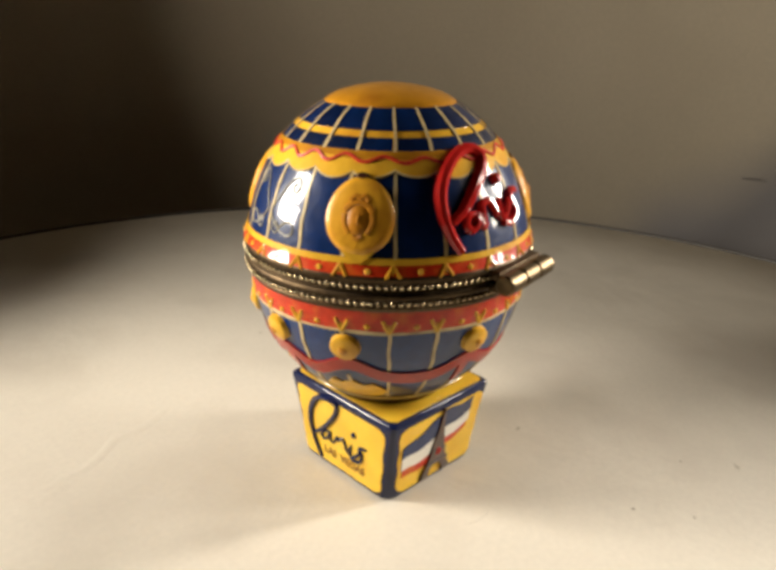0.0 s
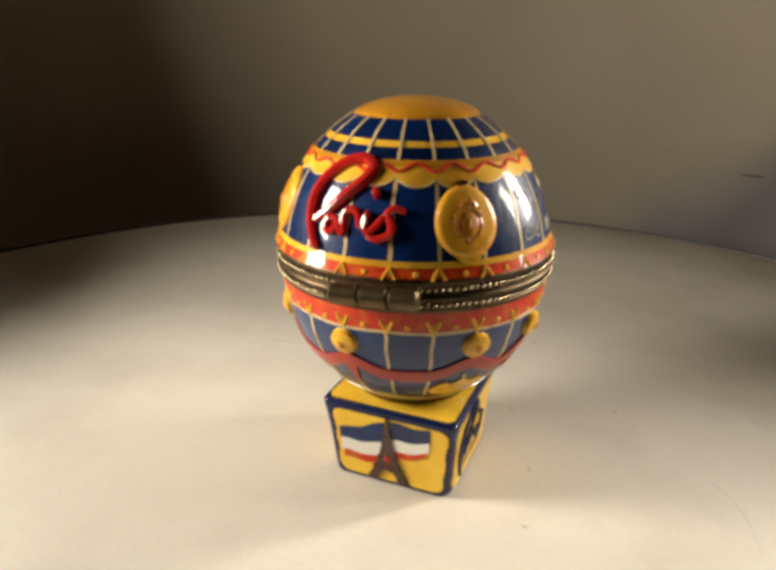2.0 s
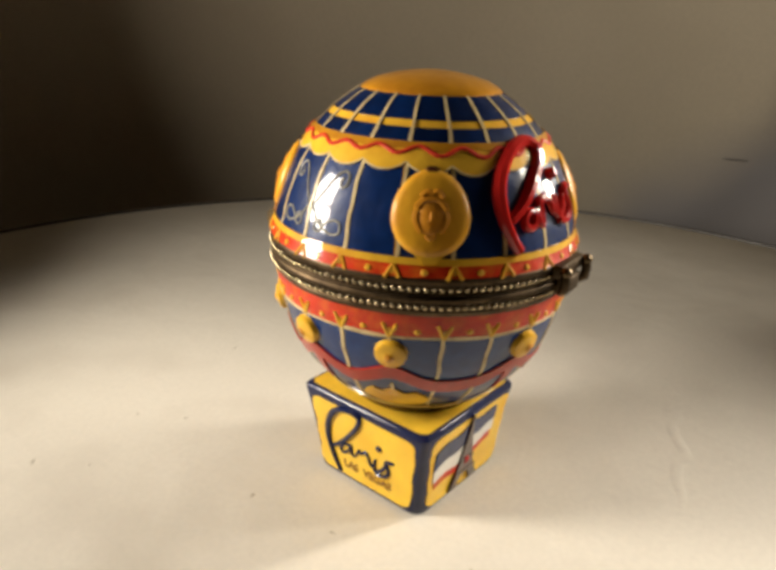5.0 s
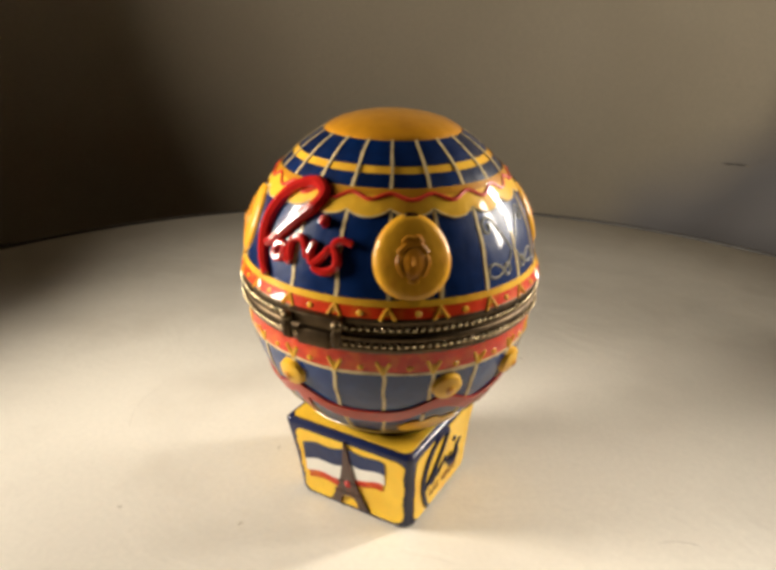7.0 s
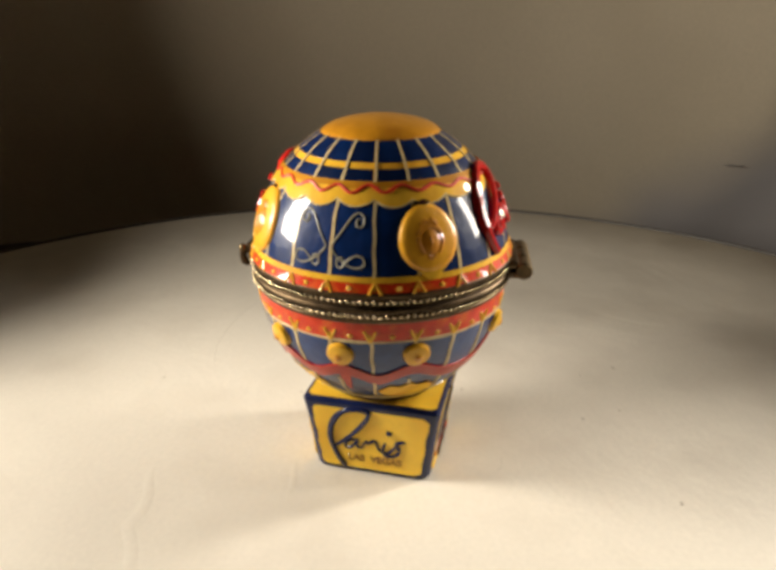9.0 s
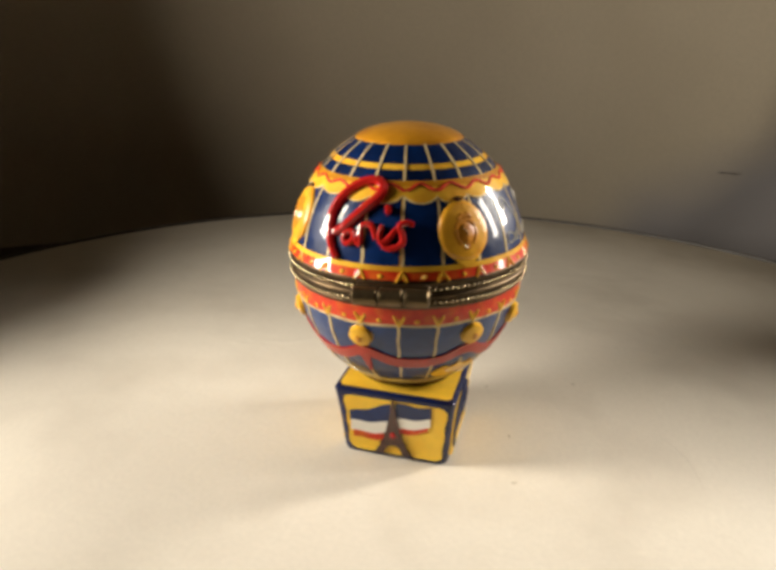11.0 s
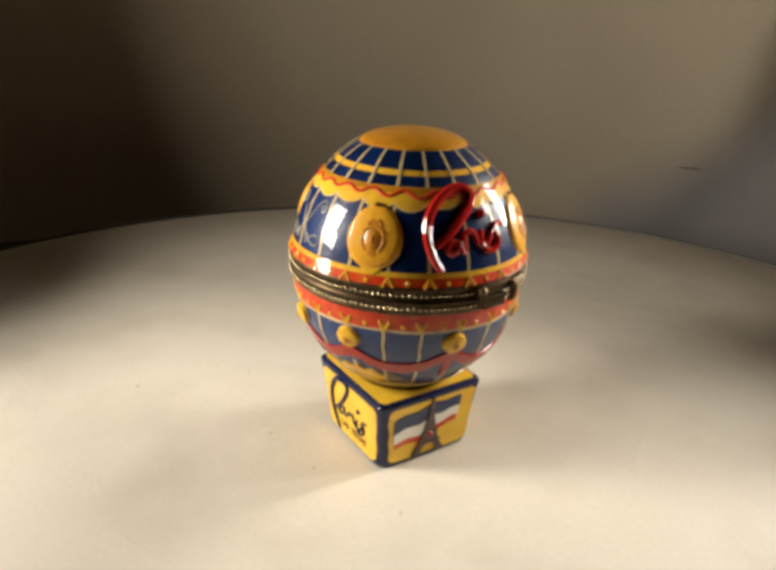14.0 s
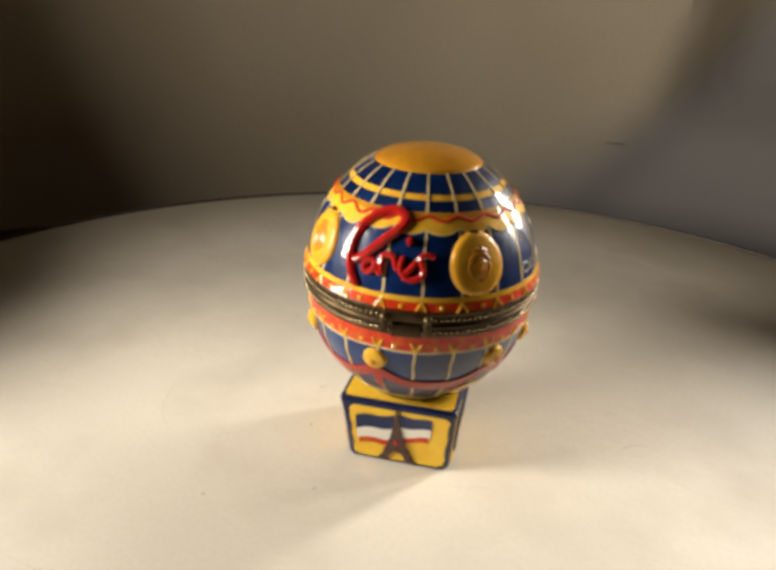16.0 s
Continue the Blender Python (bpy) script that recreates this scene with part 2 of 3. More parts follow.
def smooth_path(pts, steps=6, closed=False):
    """Catmull-Rom through the points."""
    n = len(pts)
    out = []
    for i in range(n if closed else n - 1):
        g = [pts[(i + d) % n] if closed else pts[min(max(i + d, 0), n - 1)] for d in (-1, 0, 1, 2)]
        for s in range(steps):
            t = s / steps
            out.append(tuple(0.5 * (2 * g[1][c] + (g[2][c] - g[0][c]) * t + (2 * g[0][c] - 5 * g[1][c] + 4 * g[2][c] - g[3][c]) * t * t
                                    + (3 * g[1][c] - g[0][c] - 3 * g[2][c] + g[3][c]) * t ** 3) for c in range(len(pts[0]))))
    if not closed:
        out.append(tuple(pts[-1]))
    return out


def tube(points, radius, seg=8, closed=False, bm=None, taper=0.0):
    """A round bar along points."""
    bm = bm or bmesh.new()
    pts = [Vector(p) for p in points]
    n = len(pts)
    rings, side = [], None
    for i, p in enumerate(pts):
        d = (pts[(i + 1) % n] - pts[i - 1]) if closed else (pts[min(i + 1, n - 1)] - pts[max(i - 1, 0)])
        d.normalize()
        if side is None:
            side = d.orthogonal().normalized()
        side = (side - d * side.dot(d)).normalized()
        other = d.cross(side)
        end = min(i, n - 1 - i) / max(n - 1, 1) * 2
        r = radius * (1 - taper * max(0, 1 - end * 2.5))
        if not closed and i in (0, n - 1):
            r *= 0.55
        rings.append([bm.verts.new(p + (side * math.cos(2 * math.pi * k / seg) + other * math.sin(2 * math.pi * k / seg)) * r) for k in range(seg)])
    m = n if closed else n - 1
    for i in range(m):
        a, b = rings[i], rings[(i + 1) % n]
        shift = 0
        if closed and i == n - 1:
            shift = min(range(seg), key=lambda s: sum((a[k].co - b[(k + s) % seg].co).length for k in range(seg)))
        for k in range(seg):
            bm.faces.new((a[k], a[(k + 1) % seg], b[(k + 1 + shift) % seg], b[(k + shift) % seg]))
    if not closed:
        bm.faces.new(rings[0][::-1])
        bm.faces.new(rings[-1])
    return bm


def stroke(surf, path, radius, height=0.0, steps=6, closed=False, bm=None, taper=0.0):
    """An enamel stroke that lies on a surface."""
    return tube([surf(u, v, height) for u, v in smooth_path(path, steps, closed)], radius, 8, closed, bm, taper)


def lathe(profile, seg=96, bm=None):
    """A body of revolution from (radius, height) pairs."""
    bm = bm or bmesh.new()
    rings = []
    for r, z in profile:
        if r < 0.001:
            rings.append([bm.verts.new((0, 0, z))])
        else:
            rings.append([bm.verts.new((r * math.sin(2 * math.pi * k / seg), -r * math.cos(2 * math.pi * k / seg), z)) for k in range(seg)])
    for a, b in zip(rings, rings[1:]):
        for k in range(seg):
            q = (k + 1) % seg
            if len(a) == 1:
                bm.faces.new((a[0], b[q], b[k]))
            elif len(b) == 1:
                bm.faces.new((a[k], a[q], b[0]))
            else:
                bm.faces.new((a[k], a[q], b[q], b[k]))
    return bm


def block(x0, x1, y0, y1, z0, z1, bevel=0.0, bm=None):
    bm = bm or bmesh.new()
    made = bmesh.ops.create_cube(bm, size=1)["verts"]
    for v in made:
        v.co = Vector(((x0 + x1) / 2 + v.co.x * (x1 - x0), (y0 + y1) / 2 + v.co.y * (y1 - y0), (z0 + z1) / 2 + v.co.z * (z1 - z0)))
    if bevel:
        edges = list({e for v in made for e in v.link_edges})
        bmesh.ops.bevel(bm, geom=edges, offset=bevel, segments=2, affect="EDGES", profile=0.5)
    return bm


# ---------------------------------------------------------------- the setting
room = part("room_walls", block(-900, 900, -1600, 900, -760, 1100), PLASTER, smooth=False)
tagged(room, "plain dim plaster walls and ceiling of the room", "room", kind="structure")

desk = part("desk", block(-600, 600, -500, 600, -90, -60, 3), DESK)
tagged(desk, "dark wooden desk under the round table", "desk", kind="structure")
for sx in (-550, 550):
    for sy in (-450, 550):
        part("leg", block(sx - 30, sx + 30, sy - 30, sy + 30, -759, -89.5, 2), DESK, desk)


def backdrop():
    """Curved sheet of paper that stands round the far half of the table, with a soft fold at its side."""
    bm = bmesh.new()
    front, back = [], []
    n, hn = 120, 26
    for i in range(n + 1):
        a = radians(-105 + 210 * i / n)
        fr, bk = [], []
        for j in range(hn + 1):
            z = -60 + 520 * j / hn
            deg = math.degrees(a)
            r = 345 + 1.5 * math.sin(5 * a + 0.01 * z)
            s = max(0, min(1, (deg - (34.5 + 0.09 * (z - 30))) / 7))
            r += 13 * s * s * (3 - 2 * s)
            s = max(0, min(1, (deg - (36.0 + 0.025 * (z - 20))) / 7))
            up = max(0, min(1, (z - 2) / 55))
            r += 58 * s * s * (3 - 2 * s) * up * up * (3 - 2 * up)
            s = max(0, min(1, (-6 - deg) / 60))
            r += 88 * s * s * (3 - 2 * s)
            r += 2.0 * noise.noise(Vector((a * 3, z * 0.01, 4)))
            fr.append(bm.verts.new((r * math.sin(a), r * math.cos(a), z)))
            bk.append(bm.verts.new(((r + 1.2) * math.sin(a), (r + 1.2) * math.cos(a), z)))
        front.append(fr)
        back.append(bk)
    for g in (front, back):
        for a, b in zip(g, g[1:]):
            for j in range(hn):
                bm.faces.new((a[j], b[j], b[j + 1], a[j + 1]))
    for g, h in ((front, back),):
        for i in range(n):
            bm.faces.new((g[i][0], g[i + 1][0], h[i + 1][0], h[i][0]))
            bm.faces.new((g[i][hn], g[i + 1][hn], h[i + 1][hn], h[i][hn]))
        for i in (0, n):
            for j in range(hn):
                bm.faces.new((g[i][j], g[i][j + 1], h[i][j + 1], h[i][j]))
    return bm


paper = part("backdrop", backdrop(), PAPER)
tagged(paper, "curved warm grey paper backdrop with a small tear", "backdrop", kind="structure")


def wall_surf(a, z, h):
    a = radians(a)
    r = 342.5 - h
    return Vector((r * math.sin(a), r * math.cos(a), z))


part("tear", stroke(wall_surf, [(32.4, 3.6), (33.0, 4.2), (33.7, 4.3), (34.3, 4.7)], 0.28, 0.1, taper=0.9), TORN, paper, "small dark tear in the paper")

# ---------------------------------------------------------------- turntable
turntable = new("turntable")
tagged(turntable, "round off-white turntable with faint smudges and scratches", "turntable")
RADIUS = 195.8
top = part("table_top", lathe([(0, -9), (RADIUS - 3, -9), (RADIUS - 0.6, -8.2), (RADIUS, -7), (RADIUS, -1.6), (RADIUS - 0.5, -0.5), (RADIUS - 1.6, 0), (150, 0), (100, 0), (50, 0), (0, 0)], 160), TABLE, turntable, "smooth off-white table top")
# the band's dark colour paints in the shade between table and backdrop
part("rim_band", lathe([(RADIUS + 0.1, -9), (RADIUS + 1.6, -8.6), (RADIUS + 1.9, -2), (RADIUS + 1.6, 0.3), (RADIUS + 0.9, 0.5), (RADIUS + 0.3, 0.3), (RADIUS + 0.1, -0.6)], 160), RIM, turntable, "edge band coloured dark for the shaded gap behind the table")
part("foot", lathe([(0, -59.9), (90, -59.9), (92, -57), (88, -50), (60, -44), (55, -20), (70, -10), (0, -9.2)], 64), RIM, turntable, "dark round foot")


def flat(x, y, h):
    return Vector((x, y, h))


def smudge(x, y, wx, wy, turn=0.0):
    """A thin dried spot on the table top."""
    m = pose(x * 0.001, y * 0.001, 0, 0, 0, turn)
    return part("smudge", disc(flat, 0, 0, wx, wy, [(0, 0.05), (0.6, 0.045), (1, -0.02)], 18, wobble=0.16), STAIN, turntable, m=m)


for s in ((24.2, -10.1, 0.75, 0.45, 20), (18.0, -39.5, 0.5, 0.4, 0), (45.5, -47.6, 1.0, 0.45, 50), (13.0, 28.5, 0.7, 0.35, 70), (35, 36.4, 0.6, 0.4, 10),
          (21.4, 6.8, 0.7, 0.3, 100), (-8.3, -57.5, 0.8, 0.4, 0), (10.9, 65.1, 0.6, 0.5, 0), (23.8, -48.1, 0.4, 0.4, 0), (38.9, -39.1, 0.4, 0.3, 30)):
    smudge(*s)


def scratch(path, r):
    part("scratch", stroke(flat, path, r, -r * 0.72, taper=0.9), FAINT, turntable)



def resample(path, n):
    """n + 1 even steps along a smooth line through the points."""
    pts = smooth_path(path, 12)
    return [pts[round(k * (len(pts) - 1) / n)] for k in range(n + 1)]


def wrinkle(path, r, proud):
    """A low, soft ridge in the table's covering."""
    part("crease", tube([flat(x, y, proud - r - 0.1 * abs(2 * k / 48 - 1) ** 3) for k, (x, y) in enumerate(resample(path, 48))], r, 64), TABLE, turntable, "low crease in the covering")


wrinkle([(-62, 38), (-57, 35), (-52, 36.4), (-48, 36.8), (-44, 39.2), (-39.9, 42.4), (-36, 42.2), (-31, 43.8), (-26, 46.6), (-21, 47.9)], 8.0, 0.10)
wrinkle([(-66, 33), (-60, 32.2), (-55, 33.4), (-50, 34.6)], 8.0, 0.06)
wrinkle([(-28, 16.2), (-24, 17.3), (-21, 17.5), (-16, 19.2), (-12.5, 19.8)], 7.0, 0.05)
scratch([(-52, -4), (-55.3, -6.7), (-60, -8)], 0.14)
scratch([(-8, -21.5), (-5.1, -22.5), (-1, -22.2)], 0.12)
scratch([(14, 52), (30, 60), (52, 63), (70, 60)], 0.16)
scratch([(52, 20), (60, 10), (63, -6)], 0.14)

# ---------------------------------------------------------------- trinket box: a porcelain balloon on a square foot
LID_A, LID_B = 24.3, 27.0
BOWL_A, BOWL_B, BOWL_P = 24.1, 28.5, 2.25
FOOT_H = 17.0


def oval(a, b, p=2.0, flare=0.0):
    def radius(v):
        return a * math.sqrt(max(0.0001, 1 - min(abs(v) / b, 0.9999) ** p)) + flare * max(0.0, 1 - abs(v) / 6.0) ** 2

    def surf(u, v, h):
        u = radians(u)
        r = radius(v)
        slope = (radius(v + 0.01) - radius(v - 0.01)) / 0.02
        n = Vector((math.sin(u), -math.cos(u), -slope)).normalized()
        return Vector((r * math.sin(u), -r * math.cos(u), v)) + n * h
    return surf


lid_surf, bowl_surf = oval(LID_A - 0.1, LID_B, 2.0, 1.75), oval(BOWL_A, BOWL_B, BOWL_P)
trinket = new("trinket_box")
tagged(trinket, "glossy painted porcelain hot-air balloon trinket box with brass rim", "trinket box")
LEAN = Matrix.Translation((-0.0011, 0.0007, 0.0439)) @ Euler((-0.009, -0.018, 0)).to_matrix().to_4x4()
TWIST = -6.75  # the painted pattern's turn against the foot


def lid_profile():
    p = [(22.9, 1.9), (24.6, 1.9)]
    for i in range(34):
        q = lid_surf(0, 2.15 + 22.05 * i / 33, 0)
        p.append((-q.y, q.z))
    return p + [(9.6, 24.7), (8.6, 25.1), (6, 25.8), (3, 26.3), (1.2, 26.5), (0, 26.55)]


lid = part("lid", lathe(lid_profile(), 128), YELLOW, trinket, "domed lid painted yellow, blue and red", LEAN)
part("cap", lathe([(10.5, 23.9), (10.85, 24.2), (10.7, 24.42), (10.1, 24.85), (8.6, 25.62), (6, 26.35), (3.4, 26.8), (1.5, 26.98), (0.5, 27.02), (0, 27.03)], 96), ORANGE, lid, "amber crown of the lid")


def row(name, surf, v0, v1, half, mat, parent, count=20, start=0.0, skip=(), label="", high=0.12):
    """A ring of alike painted panes."""
    first = None
    for k in range(count):
        if k in skip:
            continue
        a = start + k * 360 / count + random.uniform(-0.5, 0.5)
        if first is None:
            first = part(name, patch(surf, v0, v1, lambda v: -half, lambda v: half, 5, 5, high), mat, parent, label, pose(0, 0, 0, 0, 0, a))
        else:
            o = first.copy()
            scene.collection.objects.link(o)
            o.matrix_basis = pose(0, 0, 0, 0, 0, a)


def lines(name, surf, v0, v1, width, mat, parent, count=20, start=0.0, skip=(), high=0.2):
    """A ring of thin gilt meridians."""
    first = None
    for k in range(count):
        if k in skip:
            continue
        a = start + k * 360 / count + random.uniform(-0.3, 0.3)
        if first is None:
            wob = lambda v: 0.25 * math.sin(v * 1.3)
            first = part(name, patch(surf, v0, v1, lambda v: wob(v) - width, lambda v: wob(v) + width, 8, 2, high), mat, parent, "", pose(0, 0, 0, 0, 0, a))
        else:
            o = first.copy()
            scene.collection.objects.link(o)
            o.matrix_basis = pose(0, 0, 0, 0, 0, a)


HALF = 9.0
row("upper_pane", lid_surf, 21.3, 24.05, 8.0, DEEP, lid, start=TWIST + HALF)
row("middle_pane", lid_surf, 18.7, 20.4, 8.2, DEEP, lid, start=TWIST + HALF)
row("side_panel", lid_surf, 4.7, 16.6, 8.4, BLUE, lid, start=TWIST + HALF)
lines("gilt_line", lid_surf, 18.6, 24.1, 0.75, GILT, lid, start=TWIST)
lines("gilt_line", lid_surf, 4.5, 16.2, 0.62, GILT, lid, start=TWIST)


def around(surf, lo, hi, n=240, high=0.2, low=-0.2, nu=4):
    """A painted band all round, between two heights that may wave."""
    bm = bmesh.new()
    cols = []
    for i in range(n):
        u = 360 * i / n
        a, b = lo(u), hi(u)
        col = [bm.verts.new(surf(u, a, low))]
        col += [bm.verts.new(surf(u, a + (b - a) * k / nu, high)) for k in range(nu + 1)]
        col.append(bm.verts.new(surf(u, b, low)))
        cols.append(col)
    for i in range(n):
        a, b = cols[i], cols[(i + 1) % n]
        for k in range(len(a) - 1):
            bm.faces.new((a[k], b[k], b[k + 1], a[k + 1]))
    return bm


def scallop(u):
    w = abs(math.sin(radians((u - TWIST) * 10)))
    return 16.3 - (1.1 + 0.18 * math.sin(radians(u * 3 + 40))) * w ** 0.7 + 0.16 * math.sin(radians(u * 7))


part("scalloped_band", around(lid_surf, scallop, lambda u: 18.65, 360, 0.32), YELLOW, lid, "yellow scalloped valance")
part("orange_edge", around(lid_surf, lambda u: 17.75 + 0.12 * math.sin(radians(u * 13)), lambda u: 18.6, 240, 0.37, 0.1), ORANGE, lid, "orange edge of the valance")
part("scallop_outline", tube([lid_surf(u, scallop(u), 0.2) for u in range(0, 360, 1)], 0.16, 6, True), GILT, lid)
part("wavy_line", tube([lid_surf(u * 0.75, 17.6 + (0.44 + 0.1 * math.sin(radians(u * 2.25))) * math.sin(radians(u * 0.75 * 21 + 16 * math.sin(radians(u * 3)))) + 0.1 * math.sin(radians(u * 3)), 0.22) for u in range(480)], 0.36, 6, True), REDLINE, lid, "thin red wavy line")
part("yellow_line", around(lid_surf, lambda u: 3.75, lambda u: 4.65, 180, 0.28), YELLOW, lid)
part("red_band", around(lid_surf, lambda u: 2.2, lambda u: 3.8, 180, 0.16), RED, lid, "red band above the brass rim")


def fork(surf, z, s, name, parent, start, count=20):
    """Little yellow forked strokes with a dot between them."""
    bm = stroke(surf, [(-2.4, z - 1.5 * s), (-1.1, z - 0.5 * s), (0, z + 0.35 * s)], 0.31, 0.06)
    stroke(surf, [(2.5, z - 1.4 * s), (1.2, z - 0.5 * s), (0, z + 0.35 * s)], 0.31, 0.06, bm=bm)
    stroke(surf, [(0, z - 1.0 * s), (0, z + 0.3 * s)], 0.18, 0.1, bm=bm)
    first = part(name, bm, YELLOW, parent, "", pose(0, 0, 0, 0, 0, start))
    dot = part("yellow_dot", disc(surf, HALF, z - 0.55 * s, 1.3, 0.48, [(0, 0.36), (0.6, 0.34), (1, 0.1)], 12), YELLOW, parent, "", pose(0, 0, 0, 0, 0, start))
    for k in range(1, count):
        for src in (first, dot):
            o = src.copy()
            scene.collection.objects.link(o)
            o.matrix_basis = pose(0, 0, 0, 0, 0, start + k * 360 / count + random.uniform(-0.8, 0.8))


fork(lid_surf, 3.4, 1.0, "forked_stroke", lid, TWIST)

MEDAL = [(0, 0.98), (0.25, 0.97), (0.5, 0.93), (0.7, 0.88), (0.8, 0.82), (0.88, 0.74), (0.95, 0.5), (0.99, 0.2), (1.0, -0.1)]


def face_hair(surf, u, v):
    """A turned-up hat over a small face, with a lock of hair at each side."""
    bm = stroke(surf, [(u - 5.2, v + 0.6), (u - 2.8, v + 1.5), (u, v + 1.75), (u + 2.8, v + 1.55), (u + 5.2, v + 0.55)], 0.62, 0.56)
    stroke(surf, [(u - 3.6, v + 1.95), (u - 1.5, v + 2.6), (u + 0.3, v + 2.4), (u + 2.0, v + 2.65), (u + 3.6, v + 1.85)], 0.6, 0.54, bm=bm)
    for s in (-1, 1):
        stroke(surf, [(u + s * 4.6, v + 0.4), (u + s * 5.0, v - 0.5), (u + s * 4.2, v - 1.4), (u + s * 2.8, v - 2.2)], 0.62, 0.5, bm=bm)
    stroke(surf, [(u - 1.6, v - 2.45), (u, v - 2.9), (u + 1.6, v - 2.4)], 0.5, 0.6, bm=bm)
    return bm


FACE_DOME = [(0, 1.3), (0.3, 1.27), (0.6, 1.16), (0.85, 0.98), (1, 0.75)]
for a, big in ((47.3, 1.03), (136.4, 1.08), (224.0, 1.12), (311.0, 1.04)):
    u, v = TWIST + a, 10.2
    part("medallion", disc(lid_surf, u, v, 12.6 * big, 5.15 * big, MEDAL, 44), AMBER, lid, "raised round yellow medallion")
    part("relief_face", disc(lid_surf, u, v - 0.4, 4.7, 2.35, FACE_DOME, 24, wobble=0.03), MATT, lid, "small modelled sun face")
    part("relief_hair", face_hair(lid_surf, u, v), MATT, lid, "orange hair of the face")
    for du, dv, w, mat in ((-1.35, 0.25, 0.4, ORANGE), (1.35, 0.25, 0.4, ORANGE), (0, -1.35, 0.6, ORANGE)):
        part("relief_mark", disc(lid_surf, u + du, v - 0.1 + dv, w, 0.17, [(0, 1.34), (0.7, 1.3), (1, 0.9)], 10), mat, lid)
    part("relief_nose", stroke(lid_surf, [(u, v + 0.3), (u, v - 0.4), (u, v - 0.9)], 0.24, 1.24), MATT, lid)
    bm = bmesh.new()
    for k in range(28):
        b = 2 * math.pi * k / 28 + 0.06 * math.sin(k * 5)
        stroke(lid_surf, [(u + 5.0 * math.cos(b), v + 2.3 * math.sin(b)), (u + 10.6 * math.cos(b), v + 4.35 * math.sin(b))], 0.07, 0.82, 2, bm=bm)
    part("ray_lines", bm, AMBER, lid)
    part("knot", disc(lid_surf, u, 15.5, 3.4, 0.55, [(0, 0.7), (0.7, 0.65), (1, 0)], 16, wobble=0.12), BROWN, lid, "small dark bow")
    part("pendant", patch(lid_surf, 3.9, 5.6, lambda v: u - 1.5 - 2.8 * (v - 3.9), lambda v: u + 1.5 + 2.8 * (v - 3.9), 4, 6, 0.5), YELLOW, lid)


def script(surf, at, r, h):
    """The word Paris in a flowing hand; at() turns the hand's own measures into the surface's."""
    bm = bmesh.new()
    for pts, k in (
            ([(-12.8, 4.8), (-16.4, 7.0), (-19.1, 9.8), (-19.7, 12.6), (-17.4, 15.0), (-12.2, 17.0), (-5.2, 18.2), (1.7, 18.4), (6.0, 17.4), (3.9, 15.9), (-1.1, 14.3), (-6.5, 12.4), (-11.7, 10.5), (-16.7, 9.2)], 1.0),
            ([(-5.5, 10.1), (-8.9, 9.9), (-10.5, 8.8), (-8.9, 7.9), (-5.9, 8.5), (-5.0, 9.9), (-3.4, 8.3), (-1.5, 7.9)], 0.64),
            ([(-1.5, 7.9), (-2.4, 9.7), (-2.2, 11.0), (0.9, 11.5), (3.4, 11.0), (5.2, 9.0)], 0.64),
            ([(7.7, 11.6), (6.8, 9.9), (7.9, 8.7), (10.8, 9.3), (14.5, 11.2)], 0.66),
            ([(22.5, 11.7), (18.3, 12.0), (15.7, 11.3), (17.2, 9.9), (16.8, 8.5), (12.6, 7.7), (7.9, 8.1)], 0.7)):
        stroke(surf, [at(*q) for q in pts], r * k, h, bm=bm, taper=0.25)
    u, v = at(9.7, 14.1)
    du = at(10.7, 14.1)[0] - u
    dv = at(9.7, 15.1)[1] - v
    disc(surf, u, v, du * 2.0, dv * 0.95, [(0, h + r * 1.1), (0.6, h + r * 0.9), (1, -0.1)], 16, bm=bm)
    return bm


for a in (1, 180.5):
    part("raised_lettering", script(lid_surf, lambda u, v: (u + TWIST + a, v), 0.98, 0.5), CRIMSON, lid, "raised red handwritten word Paris")


def scroll_work(u0):
    """Fine silvery tendrils over two panels."""
    bm = bmesh.new()
    for s in (-1, 1):
        for path in ([(1.0, 9.2), (5, 11.4), (9, 13.6), (12.5, 14.3), (14.6, 13.6), (14.2, 12.5), (12.2, 12.3), (11.4, 13.1), (12.6, 13.5)],
                     [(1.0, 9.2), (4, 7.6), (8, 6.5), (12, 6.0), (15, 6.5), (14.6, 7.7), (11.5, 7.9), (8, 7.0), (6.2, 6.0), (4.2, 6.2), (4.0, 7.2), (5.8, 7.6), (7.0, 6.8)]):
            stroke(lid_surf, [(u0 + s * q[0], q[1]) for q in path], 0.14, 0.14, bm=bm)
    return bm


part("scroll_work", scroll_work(TWIST + 90), SILVER, lid, "fine silvery painted tendrils")
part("scroll_work", scroll_work(TWIST + 269), SILVER, lid, "fine silvery painted tendrils")

